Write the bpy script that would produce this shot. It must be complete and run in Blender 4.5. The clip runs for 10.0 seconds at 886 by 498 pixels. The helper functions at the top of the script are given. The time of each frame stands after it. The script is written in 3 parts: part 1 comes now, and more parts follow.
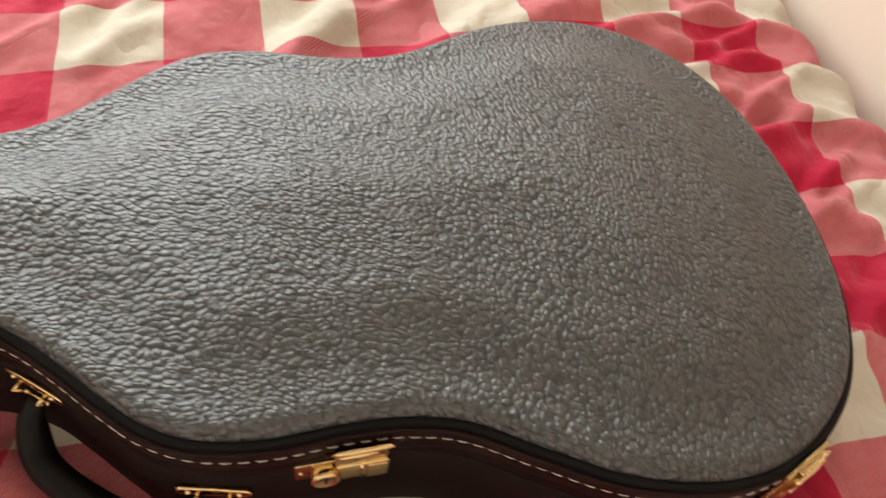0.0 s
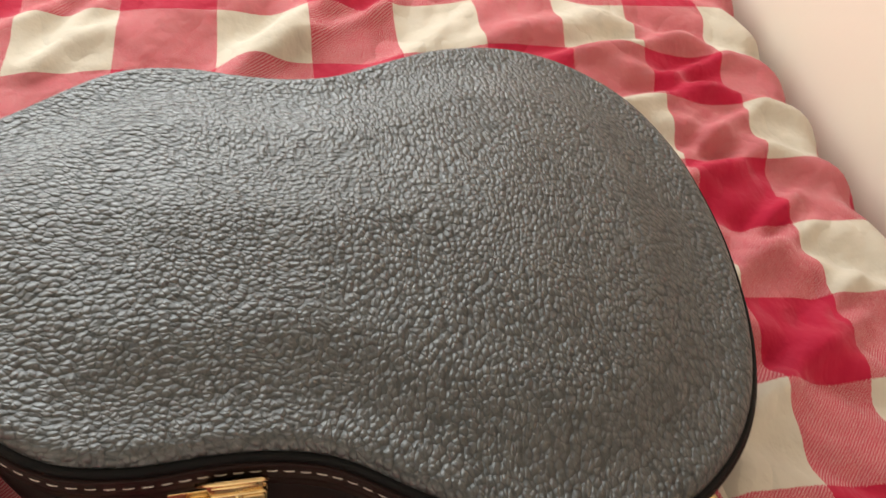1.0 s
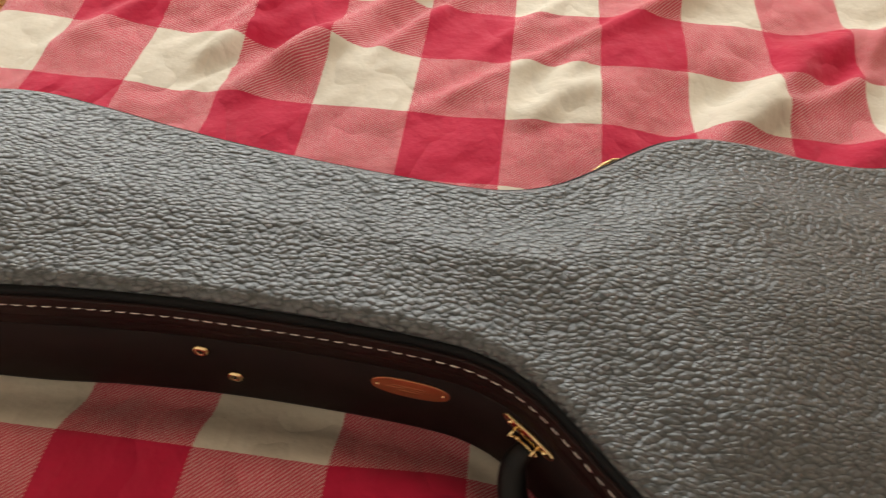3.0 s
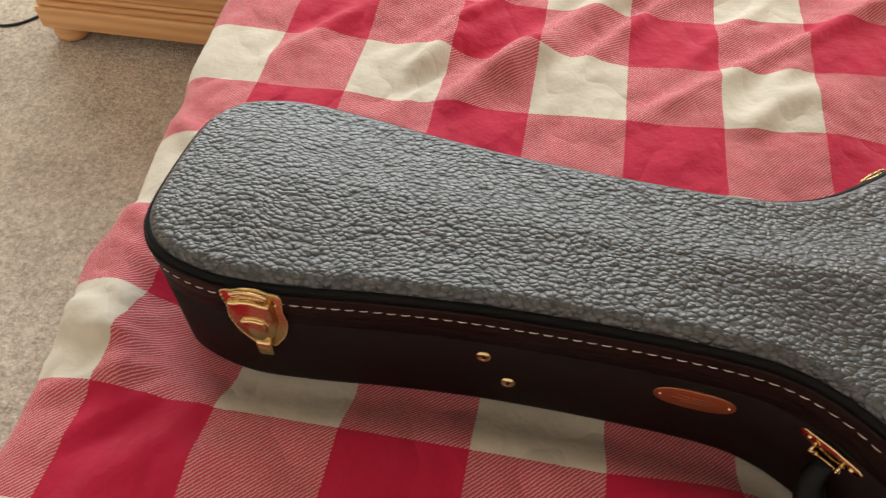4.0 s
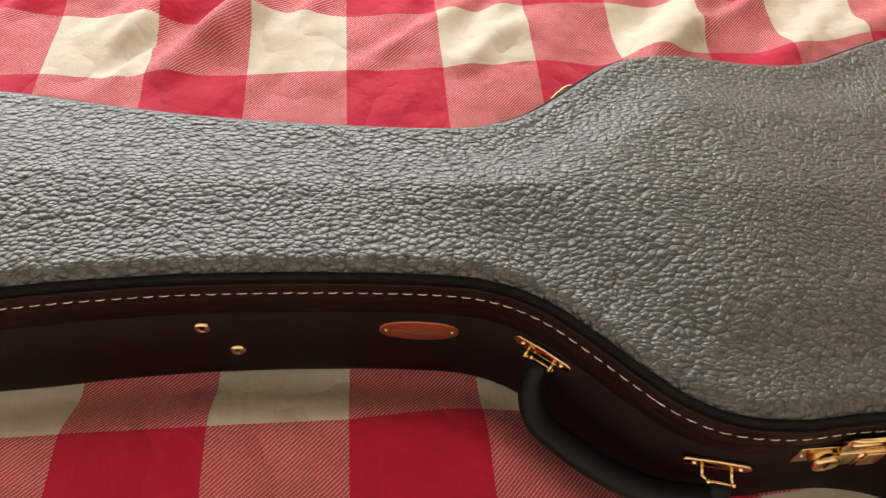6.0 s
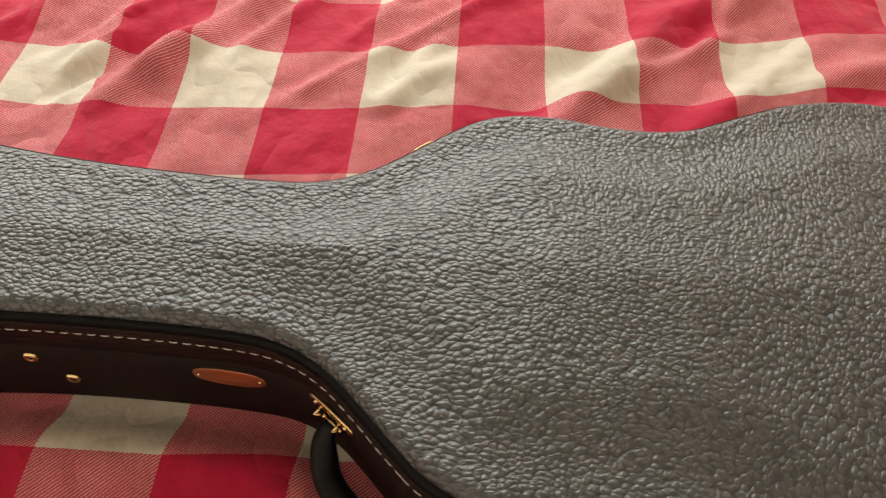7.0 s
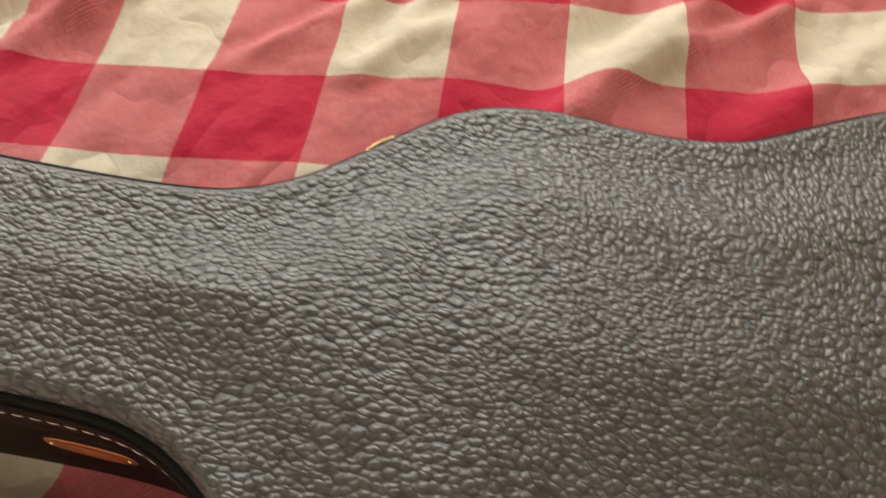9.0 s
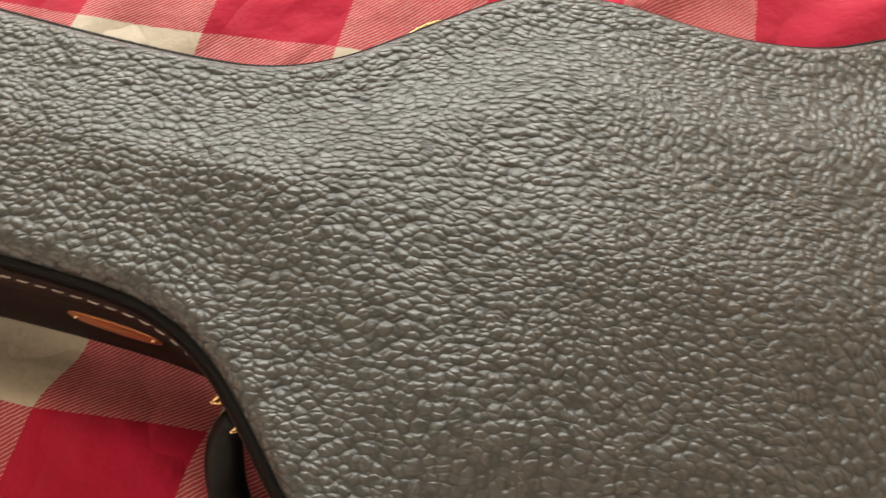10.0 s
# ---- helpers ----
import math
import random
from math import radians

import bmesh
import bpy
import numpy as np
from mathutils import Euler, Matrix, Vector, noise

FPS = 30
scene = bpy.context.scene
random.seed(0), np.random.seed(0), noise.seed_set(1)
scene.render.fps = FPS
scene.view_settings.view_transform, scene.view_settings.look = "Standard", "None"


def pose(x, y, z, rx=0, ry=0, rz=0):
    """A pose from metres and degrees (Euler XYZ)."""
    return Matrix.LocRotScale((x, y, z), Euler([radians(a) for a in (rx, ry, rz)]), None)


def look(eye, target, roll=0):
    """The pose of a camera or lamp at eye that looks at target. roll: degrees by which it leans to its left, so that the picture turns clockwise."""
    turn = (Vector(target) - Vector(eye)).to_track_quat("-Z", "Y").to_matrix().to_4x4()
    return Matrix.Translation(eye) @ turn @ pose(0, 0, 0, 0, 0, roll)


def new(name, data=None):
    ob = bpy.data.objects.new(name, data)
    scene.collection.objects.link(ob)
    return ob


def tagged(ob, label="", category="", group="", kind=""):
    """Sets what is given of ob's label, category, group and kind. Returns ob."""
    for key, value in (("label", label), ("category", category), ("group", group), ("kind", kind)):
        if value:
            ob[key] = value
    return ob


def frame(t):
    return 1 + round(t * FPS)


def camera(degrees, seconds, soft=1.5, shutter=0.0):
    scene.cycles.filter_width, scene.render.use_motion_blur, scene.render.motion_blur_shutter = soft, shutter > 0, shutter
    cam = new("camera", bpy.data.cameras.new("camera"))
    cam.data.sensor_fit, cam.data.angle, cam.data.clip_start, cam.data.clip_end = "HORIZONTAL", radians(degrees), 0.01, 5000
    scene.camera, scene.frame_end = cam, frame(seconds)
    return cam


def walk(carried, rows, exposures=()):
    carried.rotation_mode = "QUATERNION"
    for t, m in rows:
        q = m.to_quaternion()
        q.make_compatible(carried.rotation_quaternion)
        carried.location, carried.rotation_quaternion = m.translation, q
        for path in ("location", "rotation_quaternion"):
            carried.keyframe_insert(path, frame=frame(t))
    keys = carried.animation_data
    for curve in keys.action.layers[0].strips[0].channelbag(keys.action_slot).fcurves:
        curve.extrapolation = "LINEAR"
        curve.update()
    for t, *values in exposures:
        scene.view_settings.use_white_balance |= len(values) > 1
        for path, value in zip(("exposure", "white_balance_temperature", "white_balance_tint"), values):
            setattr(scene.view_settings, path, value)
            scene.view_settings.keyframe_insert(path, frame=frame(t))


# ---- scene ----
cam = camera(61.5, 10.0, 1.3, 0.3)
PATH = [
    (0, (0.834, -0.674, 0.551), (1.308, 0.488, -1.006), 12.5),
    (0.5, (0.893, -0.701, 0.546), (1.408, 0.415, -1.032), 14.3),
    (0.7, (0.901, -0.694, 0.549), (1.405, 0.434, -1.023), 14.6),
    (1, (0.917, -0.671, 0.572), (1.356, 0.508, -0.983), 13.8),
    (1.5, (0.89, -0.66, 0.577), (1.179, 0.59, -0.957), 11.3),
    (2, (0.827, -0.666, 0.576), (0.899, 0.612, -0.961), 8.1),
    (2.5, (0.729, -0.642, 0.574), (0.707, 0.638, -0.963), 7.0),
    (3, (0.617, -0.634, 0.565), (0.551, 0.615, -0.996), 5.0),
    (3.2, (0.577, -0.638, 0.57), (0.475, 0.598, -0.999), 3.7),
    (4.3, (0.436, -0.669, 0.567), (0.177, 0.563, -0.987), -1.0),
    (4.5, (0.45, -0.673, 0.561), (0.228, 0.555, -1.002), -1.1),
    (5, (0.514, -0.68, 0.555), (0.484, 0.542, -1.028), 1.4),
    (5.5, (0.537, -0.68, 0.553), (0.661, 0.532, -1.033), 4.5),
    (6, (0.546, -0.664, 0.551), (0.755, 0.539, -1.033), 6.5),
    (6.2, (0.577, -0.661, 0.563), (0.778, 0.553, -1.014), 6.4),
    (7.3, (0.806, -0.624, 0.6), (0.681, 0.567, -1.002), -1.2),
    (7.5, (0.806, -0.623, 0.595), (0.718, 0.579, -1.001), -0.6),
    (8, (0.729, -0.648, 0.575), (0.803, 0.539, -1.032), 5.1),
    (8.5, (0.728, -0.605, 0.548), (0.724, 0.552, -1.083), 6.1),
    (8.9, (0.796, -0.494, 0.503), (0.647, 0.613, -1.155), 1.4),
    (9, (0.821, -0.471, 0.495), (0.66, 0.594, -1.19), -0.7),
    (9.5, (0.843, -0.464, 0.483), (0.737, 0.433, -1.301), 0.4),
    (10, (0.815, -0.466, 0.471), (0.614, 0.374, -1.333), -1.1),
]
walk(cam, [(t, look(eye, target, roll)) for t, eye, target, roll in PATH],
     ((0, -0.10, 6380, 10), (0.5, -0.06, 6420, 10), (1, -0.14, 6350, 10), (1.5, -0.20, 6300, 10), (2, -0.24, 6220, 10), (2.5, -0.38, 6400, 10), (3, -0.42, 6520, 10),
      (4.5, -0.45, 6080, 10), (5, -0.34, 6050, 10), (5.5, -0.22, 6250, 10), (6, -0.12, 6560, 10), (7.5, -0.38, 6750, 10), (8.5, -0.30, 6750, 10), (9, -0.40, 6900, 10),
      (9.5, -0.25, 6800, 10), (10, -0.08, 6980, 10)))


# ---- world, light, exposure ----
world = bpy.data.worlds.new("world")
scene.world = world
world.use_nodes = True
wn, wl = world.node_tree.nodes, world.node_tree.links
sky = wn.new("ShaderNodeTexSky")
sky.sky_type = "NISHITA"
sky.sun_disc = False
sky.sun_elevation = radians(32)
sky.sun_rotation = radians(150)
wn["Background"].inputs["Strength"].default_value = 0.10
wl.new(sky.outputs[0], wn["Background"].inputs["Color"])

ROOM_W, ROOM_E, ROOM_S, ROOM_N = -2.4, 1.650, -1.45, 1.75
FLOOR_Z, CEIL_Z = -0.50, 1.90
WIN_X0, WIN_X1, WIN_Z0, WIN_Z1 = -2.10, 1.32, 0.36, 1.78


def window_light():
    data = bpy.data.lights.new("window_daylight", "AREA")
    data.shape = "RECTANGLE"
    data.size, data.size_y = WIN_X1 - WIN_X0, WIN_Z1 - WIN_Z0
    data.energy = 128.0
    data.color = (0.98, 1.0, 0.95)
    ob = new("window_daylight", data)
    ob.matrix_world = look(((WIN_X0 + WIN_X1) / 2, ROOM_N + 0.05, (WIN_Z0 + WIN_Z1) / 2), ((WIN_X0 + WIN_X1) / 2, 0, (WIN_Z0 + WIN_Z1) / 2 - 0.30))


window_light()
scene.view_settings.exposure = 0.0


# ---- materials ----
class Nodes:
    """Short hand for a node material."""

    def __init__(self, name, rough=0.6, metal=0.0, spec=0.5):
        self.mat = bpy.data.materials.new(name)
        self.mat.use_nodes = True
        self.n, self.l = self.mat.node_tree.nodes, self.mat.node_tree.links
        self.b = self.n["Principled BSDF"]
        self.b.inputs["Roughness"].default_value = rough
        self.b.inputs["Metallic"].default_value = metal
        self.b.inputs["Specular IOR Level"].default_value = spec

    def add(self, kind, **kw):
        node = self.n.new(kind)
        for key, value in kw.items():
            setattr(node, key, value)
        return node

    def put(self, target, value):
        if isinstance(value, (int, float, tuple)):
            target.default_value = value
        else:
            self.l.new(value, target)

    def math(self, op, a, b=0.0, c=0.0):
        node = self.add("ShaderNodeMath", operation=op)
        for i, v in enumerate((a, b, c)):
            self.put(node.inputs[i], v)
        return node.outputs[0]

    def vec(self, op, a, b=(0, 0, 0), scale=None):
        node = self.add("ShaderNodeVectorMath", operation=op)
        self.put(node.inputs[0], a)
        self.put(node.inputs[1], b)
        if scale is not None:
            node.inputs["Scale"].default_value = scale
        return node.outputs[0]

    def coords(self):
        return self.add("ShaderNodeTexCoord").outputs["Object"]

    def noise(self, co, scale, detail=3.0, rough=0.55, out="Fac"):
        node = self.add("ShaderNodeTexNoise")
        self.put(node.inputs["Vector"], co)
        node.inputs["Scale"].default_value = scale
        node.inputs["Detail"].default_value = detail
        node.inputs["Roughness"].default_value = rough
        return node.outputs[out]

    def voronoi(self, co, scale, feature="F1", smooth=0.4):
        node = self.add("ShaderNodeTexVoronoi", feature=feature)
        self.put(node.inputs["Vector"], co)
        node.inputs["Scale"].default_value = scale
        if feature == "SMOOTH_F1":
            node.inputs["Smoothness"].default_value = smooth
        return node.outputs["Distance"]

    def ramp(self, fac, stops):
        node = self.add("ShaderNodeValToRGB")
        el = node.color_ramp.elements
        while len(el) < len(stops):
            el.new(0.5)
        for e, (p, c) in zip(el, stops):
            e.position = p
            e.color = (*c, 1) if len(c) == 3 else c
        self.put(node.inputs[0], fac)
        return node.outputs[0]

    def mix(self, fac, a, b):
        node = self.add("ShaderNodeMix", data_type="RGBA")
        self.put(node.inputs[0], fac)
        for sock, v in ((node.inputs[6], a), (node.inputs[7], b)):
            self.put(sock, (*v, 1) if isinstance(v, tuple) and len(v) == 3 else v)
        return node.outputs[2]

    def color(self, v):
        self.put(self.b.inputs["Base Color"], (*v, 1) if isinstance(v, tuple) else v)

    def rough(self, v):
        self.put(self.b.inputs["Roughness"], v)

    def bump(self, height, strength=0.5, distance=0.001, chain=None):
        node = self.add("ShaderNodeBump")
        node.inputs["Strength"].default_value = strength
        node.inputs["Distance"].default_value = distance
        self.put(node.inputs["Height"], height)
        if chain is not None:
            self.l.new(chain, node.inputs["Normal"])
        self.l.new(node.outputs[0], self.b.inputs["Normal"])
        return node.outputs[0]


def make_leather():
    """Pebbled black vinyl of the lid: rounded pebbles between creases."""
    m = Nodes("pebbled_black_vinyl", 0.36, 0, 0.9)
    co = m.coords()
    flow = m.noise(co, 8.0, 2.0, 0.5, "Color")
    warp = m.vec("ADD", co, m.vec("SCALE", m.vec("SUBTRACT", flow, (0.5, 0.5, 0.5)), scale=0.030))
    fine = m.vec("SCALE", m.vec("SUBTRACT", m.noise(co, 105.0, 3.0, 0.6, "Color"), (0.5, 0.5, 0.5)), scale=0.0044)
    moved = m.vec("ADD", warp, fine)
    # the grain runs along the neck and across the lower body
    sep = m.add("ShaderNodeSeparateXYZ")
    m.put(sep.inputs[0], co)
    turn = m.add("ShaderNodeMapRange", interpolation_type="SMOOTHSTEP")
    m.put(turn.inputs[0], m.math("ADD", sep.outputs[0], m.math("MULTIPLY", m.noise(co, 7.0, 2.0), 0.5)))
    turn.inputs[1].default_value, turn.inputs[2].default_value = 0.85, 1.20
    stay = m.math("SUBTRACT", 1.0, turn.outputs[0])

    def step(v, lo, hi):
        node = m.add("ShaderNodeMapRange", interpolation_type="SMOOTHSTEP")
        m.put(node.inputs[0], v)
        node.inputs[1].default_value, node.inputs[2].default_value = lo, hi
        return node.outputs[0]

    def blend(near, far, scale, feature):
        one = m.voronoi(m.vec("MULTIPLY", moved, (near, far, 0.6)), scale, feature, 0.36)
        two = m.voronoi(m.vec("MULTIPLY", moved, (far, near, 0.6)), scale, feature, 0.36)
        return m.math("ADD", m.math("MULTIPLY", one, stay), m.math("MULTIPLY", two, turn.outputs[0]))

    net = blend(0.72, 1.0, 255.0, "SMOOTH_F1")
    dome = m.math("SUBTRACT", 1.0, m.math("MULTIPLY", m.math("MULTIPLY", net, net), 1.5))
    line = step(blend(0.72, 1.0, 255.0, "DISTANCE_TO_EDGE"), -0.03, 0.26)
    pebble = m.math("ADD", m.math("MULTIPLY", dome, 0.95), m.math("MULTIPLY", line, 0.20))
    crease = step(blend(0.45, 0.95, 72.0, "DISTANCE_TO_EDGE"), -0.01, 0.12)
    # the long creases run in two directions and fade in and out
    broken = step(m.noise(co, 42.0, 2.0), 0.38, 0.62)
    across = step(m.voronoi(m.vec("MULTIPLY", moved, (1.0, 0.42, 0.6)), 64.0, "DISTANCE_TO_EDGE"), -0.01, 0.10)
    across = m.math("SUBTRACT", 1.0, m.math("MULTIPLY", m.math("SUBTRACT", 1.0, across), step(m.noise(co, 33.0, 2.0), 0.45, 0.65)))
    crease = m.math("SUBTRACT", 1.0, m.math("MULTIPLY", m.math("SUBTRACT", 1.0, crease), broken))
    h = m.math("MULTIPLY", pebble, m.math("ADD", 0.85, m.math("MULTIPLY", m.noise(co, 75.0, 2.0, 0.6), 0.8)))
    h = m.math("ADD", h, m.math("MULTIPLY", crease, 0.42))
    h = m.math("ADD", h, m.math("MULTIPLY", across, 0.32))
    h = m.math("ADD", h, m.math("MULTIPLY", m.noise(moved, 420.0, 1.0, 0.4), 0.06))
    bent = m.bump(h, 1.0, 0.00102)
    # the tops are rubbed to a soft sheen; matt, less specular creases imitate shade
    top = m.math("MULTIPLY", step(pebble, 0.35, 0.95), m.math("ADD", 0.45, m.math("MULTIPLY", crease, 0.55)))
    m.b.inputs["Coat Weight"].default_value = 0.25
    m.b.inputs["Coat Roughness"].default_value = 0.42
    m.l.new(bent, m.b.inputs["Coat Normal"])
    tone = m.noise(co, 14.0, 3.0)
    m.color(m.ramp(m.math("ADD", m.math("MULTIPLY", tone, 0.7), m.math("MULTIPLY", m.noise(co, 260.0, 2.0), 0.3)),
                   [(0.25, (0.007, 0.0090, 0.0086)), (0.75, (0.014, 0.0170, 0.0162))]))
    m.rough(m.math("ADD", m.math("SUBTRACT", 0.50, m.math("MULTIPLY", top, 0.10)), m.math("MULTIPLY", tone, 0.06)))
    # weaker reflection between the pebbles replaces the shade that bump can't cast
    m.put(m.b.inputs["Specular IOR Level"], m.math("ADD", 0.75, m.math("MULTIPLY", top, 0.45)))
    return m.mat


def make_side(name, base, rough):
    m = Nodes(name, rough, 0, 0.13)
    co = m.coords()
    tone = m.noise(co, 30.0, 4.0)
    m.color(m.mix(tone, tuple(c * 0.75 for c in base), tuple(c * 1.3 for c in base)))
    cell = m.voronoi(co, 900.0, "SMOOTH_F1")
    m.bump(m.math("ADD", cell, m.math("MULTIPLY", m.noise(co, 260.0, 3.0), 0.6)), 0.25, 0.0004)
    m.rough(m.math("ADD", rough - 0.07, m.math("MULTIPLY", m.noise(co, 60.0, 3.0), 0.16)))
    return m.mat


def make_metal(name, base, rough):
    m = Nodes(name, rough, 1.0)
    co = m.coords()
    spots = m.noise(co, 140.0, 3.0)
    m.color(m.mix(spots, tuple(c * 0.82 for c in base), base))
    m.rough(m.math("ADD", rough - 0.06, m.math("MULTIPLY", spots, 0.16)))
    m.bump(m.noise(co, 300.0, 2.0), 0.08, 0.0004)
    return m.mat


SQ = 0.105  # side of one checked square


def make_gingham():
    """Red and white check: plain squares, and twill of both threads between them."""
    m = Nodes("gingham_cotton", 0.85, 0, 0.2)
    uv = m.add("ShaderNodeUVMap", uv_map="cloth").outputs[0]
    co = m.coords()
    wob = m.vec("SCALE", m.vec("SUBTRACT", m.noise(uv, 260.0, 2.0, 0.5, "Color"), (0.5, 0.5, 0.5)), scale=0.0016)
    sep = m.add("ShaderNodeSeparateXYZ")
    m.put(sep.inputs[0], m.vec("ADD", uv, wob))
    u, v = sep.outputs[0], sep.outputs[1]
    col = m.math("LESS_THAN", m.math("FRACT", m.math("DIVIDE", u, 2 * SQ)), 0.5)
    row = m.math("LESS_THAN", m.math("FRACT", m.math("DIVIDE", v, 2 * SQ)), 0.5)
    both = m.math("MULTIPLY", col, row)
    none = m.math("MULTIPLY", m.math("SUBTRACT", 1.0, col), m.math("SUBTRACT", 1.0, row))
    line = m.math("FRACT", m.math("DIVIDE", m.math("SUBTRACT", u, v), 0.0038))
    tri = m.math("ABSOLUTE", m.math("SUBTRACT", line, 0.5))
    soft = m.add("ShaderNodeMapRange", interpolation_type="SMOOTHSTEP")
    m.put(soft.inputs[0], m.math("SUBTRACT", tri, m.math("MULTIPLY", m.noise(uv, 30.0, 3.0), 0.12)))
    soft.inputs[1].default_value, soft.inputs[2].default_value = 0.20, 0.42
    soft.inputs[3].default_value, soft.inputs[4].default_value = 0.10, 0.77
    stripe = soft.outputs[0]
    fac = m.math("ADD", both, m.math("MULTIPLY", stripe, m.math("SUBTRACT", 1.0, m.math("ADD", both, none))))
    tone = m.noise(uv, 22.0, 4.0)
    red = m.mix(tone, (0.375, 0.005, 0.030), (0.48, 0.012, 0.052))
    white = m.mix(tone, (0.53, 0.475, 0.385), (0.60, 0.545, 0.455))
    pale = m.mix(both, (0.64, 0.465, 0.43), white)
    m.color(m.mix(fac, red, pale))
    crumple = m.noise(m.vec("MULTIPLY", uv, (1.2, 1.0, 1.0)), 22.0, 4.0, 0.5)
    lines = m.math("ABSOLUTE", m.math("SUBTRACT", m.noise(m.vec("MULTIPLY", uv, (1.0, 0.7, 1.0)), 13.0, 2.0, 0.45), 0.5))
    crumple = m.math("ADD", crumple, m.math("MULTIPLY", m.math("MINIMUM", m.math("MULTIPLY", lines, 7.0), 1.0), 0.55))
    first = m.bump(crumple, 0.7, 0.008)
    m.bump(m.noise(uv, 90.0, 3.0, 0.55), 0.2, 0.002, first)
    m.b.inputs["Sheen Weight"].default_value = 0.12
    return m.mat


def make_carpet():
    m = Nodes("beige_carpet_pile", 0.95, 0, 0.1)
    co = m.coords()
    tuft = m.noise(co, 105.0, 4.0, 0.7)
    loop = m.voronoi(co, 150.0, "SMOOTH_F1", 0.3)
    patch = m.noise(co, 9.0, 3.0, 0.6)
    mixed = m.math("ADD", m.math("MULTIPLY", tuft, 0.75), m.math("MULTIPLY", patch, 0.25))
    m.color(m.ramp(mixed, [(0.34, (0.36, 0.31, 0.25)), (0.64, (0.82, 0.74, 0.63))]))
    m.bump(m.math("SUBTRACT", m.math("ADD", tuft, m.math("MULTIPLY", patch, 0.4)), m.math("MULTIPLY", loop, 0.5)), 0.9, 0.009)
    return m.mat


def make_paint(name, base):
    m = Nodes(name, 0.75, 0, 0.3)
    co = m.coords()
    m.color(m.mix(m.noise(co, 3.0, 4.0), tuple(c * 0.95 for c in base), base))
    m.bump(m.noise(co, 180.0, 3.0), 0.12, 0.001)
    return m.mat


def make_pine():
    m = Nodes("honey_pine", 0.42, 0, 0.45)
    co = m.coords()
    grain = m.noise(m.vec("MULTIPLY", co, (2.0, 40.0, 40.0)), 2.2, 5.0, 0.6)
    wave = m.add("ShaderNodeTexWave", wave_type="BANDS", bands_direction="Z")
    m.put(wave.inputs["Vector"], m.vec("MULTIPLY", co, (0.12, 1.0, 1.0)))
    wave.inputs["Scale"].default_value = 11.0
    wave.inputs["Distortion"].default_value = 5.0
    wave.inputs["Detail"].default_value = 3.0
    m.color(m.mix(m.math("ADD", m.math("MULTIPLY", grain, 0.55), m.math("MULTIPLY", wave.outputs["Fac"], 0.35)), (0.56, 0.27, 0.10), (0.86, 0.53, 0.25)))
    m.bump(grain, 0.1, 0.001)
    return m.mat


def make_plain(name, base, rough=0.6, spec=0.4):
    m = Nodes(name, rough, 0, spec)
    co = m.coords()
    m.color(m.mix(m.noise(co, 45.0, 4.0), tuple(c * 0.8 for c in base), tuple(min(1, c * 1.15) for c in base)))
    m.bump(m.noise(co, 420.0, 3.0), 0.15, 0.0004)
    return m.mat


LEATHER = make_leather()
BROWN = make_side("dark_brown_vinyl", (0.0085, 0.0036, 0.0030), 0.60)
BAND = make_side("dark_brown_binding", (0.0135, 0.0058, 0.0050), 0.58)
# near-black colour for the shade where the cover's edge turns down
ROLL_SHADE = make_side("edge_shade_black", (0.003, 0.003, 0.003), 0.62)
HANDLE = make_side("black_padded_leather", (0.0065, 0.0060, 0.0060), 0.36)
GOLD = make_metal("polished_brass", (0.80, 0.60, 0.31), 0.17)
COPPER = make_metal("copper_badge", (0.62, 0.27, 0.13), 0.42)
THREAD = make_plain("cream_thread", (0.66, 0.60, 0.54), 0.8, 0.2)
DARK = make_plain("dark_slot", (0.01, 0.008, 0.006), 0.6)
GINGHAM = make_gingham()
CARPET = make_carpet()
WALL = make_paint("warm_white_wall_paint", (0.80, 0.69, 0.58))
WHITE = make_paint("cream_ceiling_paint", (0.46, 0.405, 0.34))

# extra white for the unseen south wall, so that it bounces more light
BOUNCE_WHITE = make_paint("bounce_white_paint", (0.90, 0.84, 0.76))
PINE = make_pine()
MATTRESS = make_plain("cream_mattress_ticking", (0.62, 0.58, 0.50), 0.85, 0.2)
CABLE = make_plain("dark_rubber", (0.012, 0.012, 0.012), 0.5)


# ---- mesh helpers ----
def finish(name, bm, material, smooth=True):
    bmesh.ops.recalc_face_normals(bm, faces=bm.faces[:])
    me = bpy.data.meshes.new(name)
    bm.to_mesh(me)
    bm.free()
    me.materials.append(material)
    for poly in me.polygons:
        poly.use_smooth = smooth
    return me


def part(name, bm, material, parent, label="", smooth=True):
    ob = new(name, finish(name, bm, material, smooth))
    ob.parent = parent
    if label:
        tagged(ob, label)
    return ob


def box(bm, x0, x1, y0, y1, z0, z1, bevel=0.0, seg=2):
    got = bmesh.ops.create_cube(bm, size=1.0)["verts"]
    for v in got:
        v.co = Vector(((x0 + x1) / 2 + v.co.x * (x1 - x0), (y0 + y1) / 2 + v.co.y * (y1 - y0), (z0 + z1) / 2 + v.co.z * (z1 - z0)))
    if bevel > 0:
        es = {e for v in got for e in v.link_edges}
        bmesh.ops.bevel(bm, geom=list(es), offset=bevel, segments=seg, affect="EDGES", profile=0.6)
    return bm


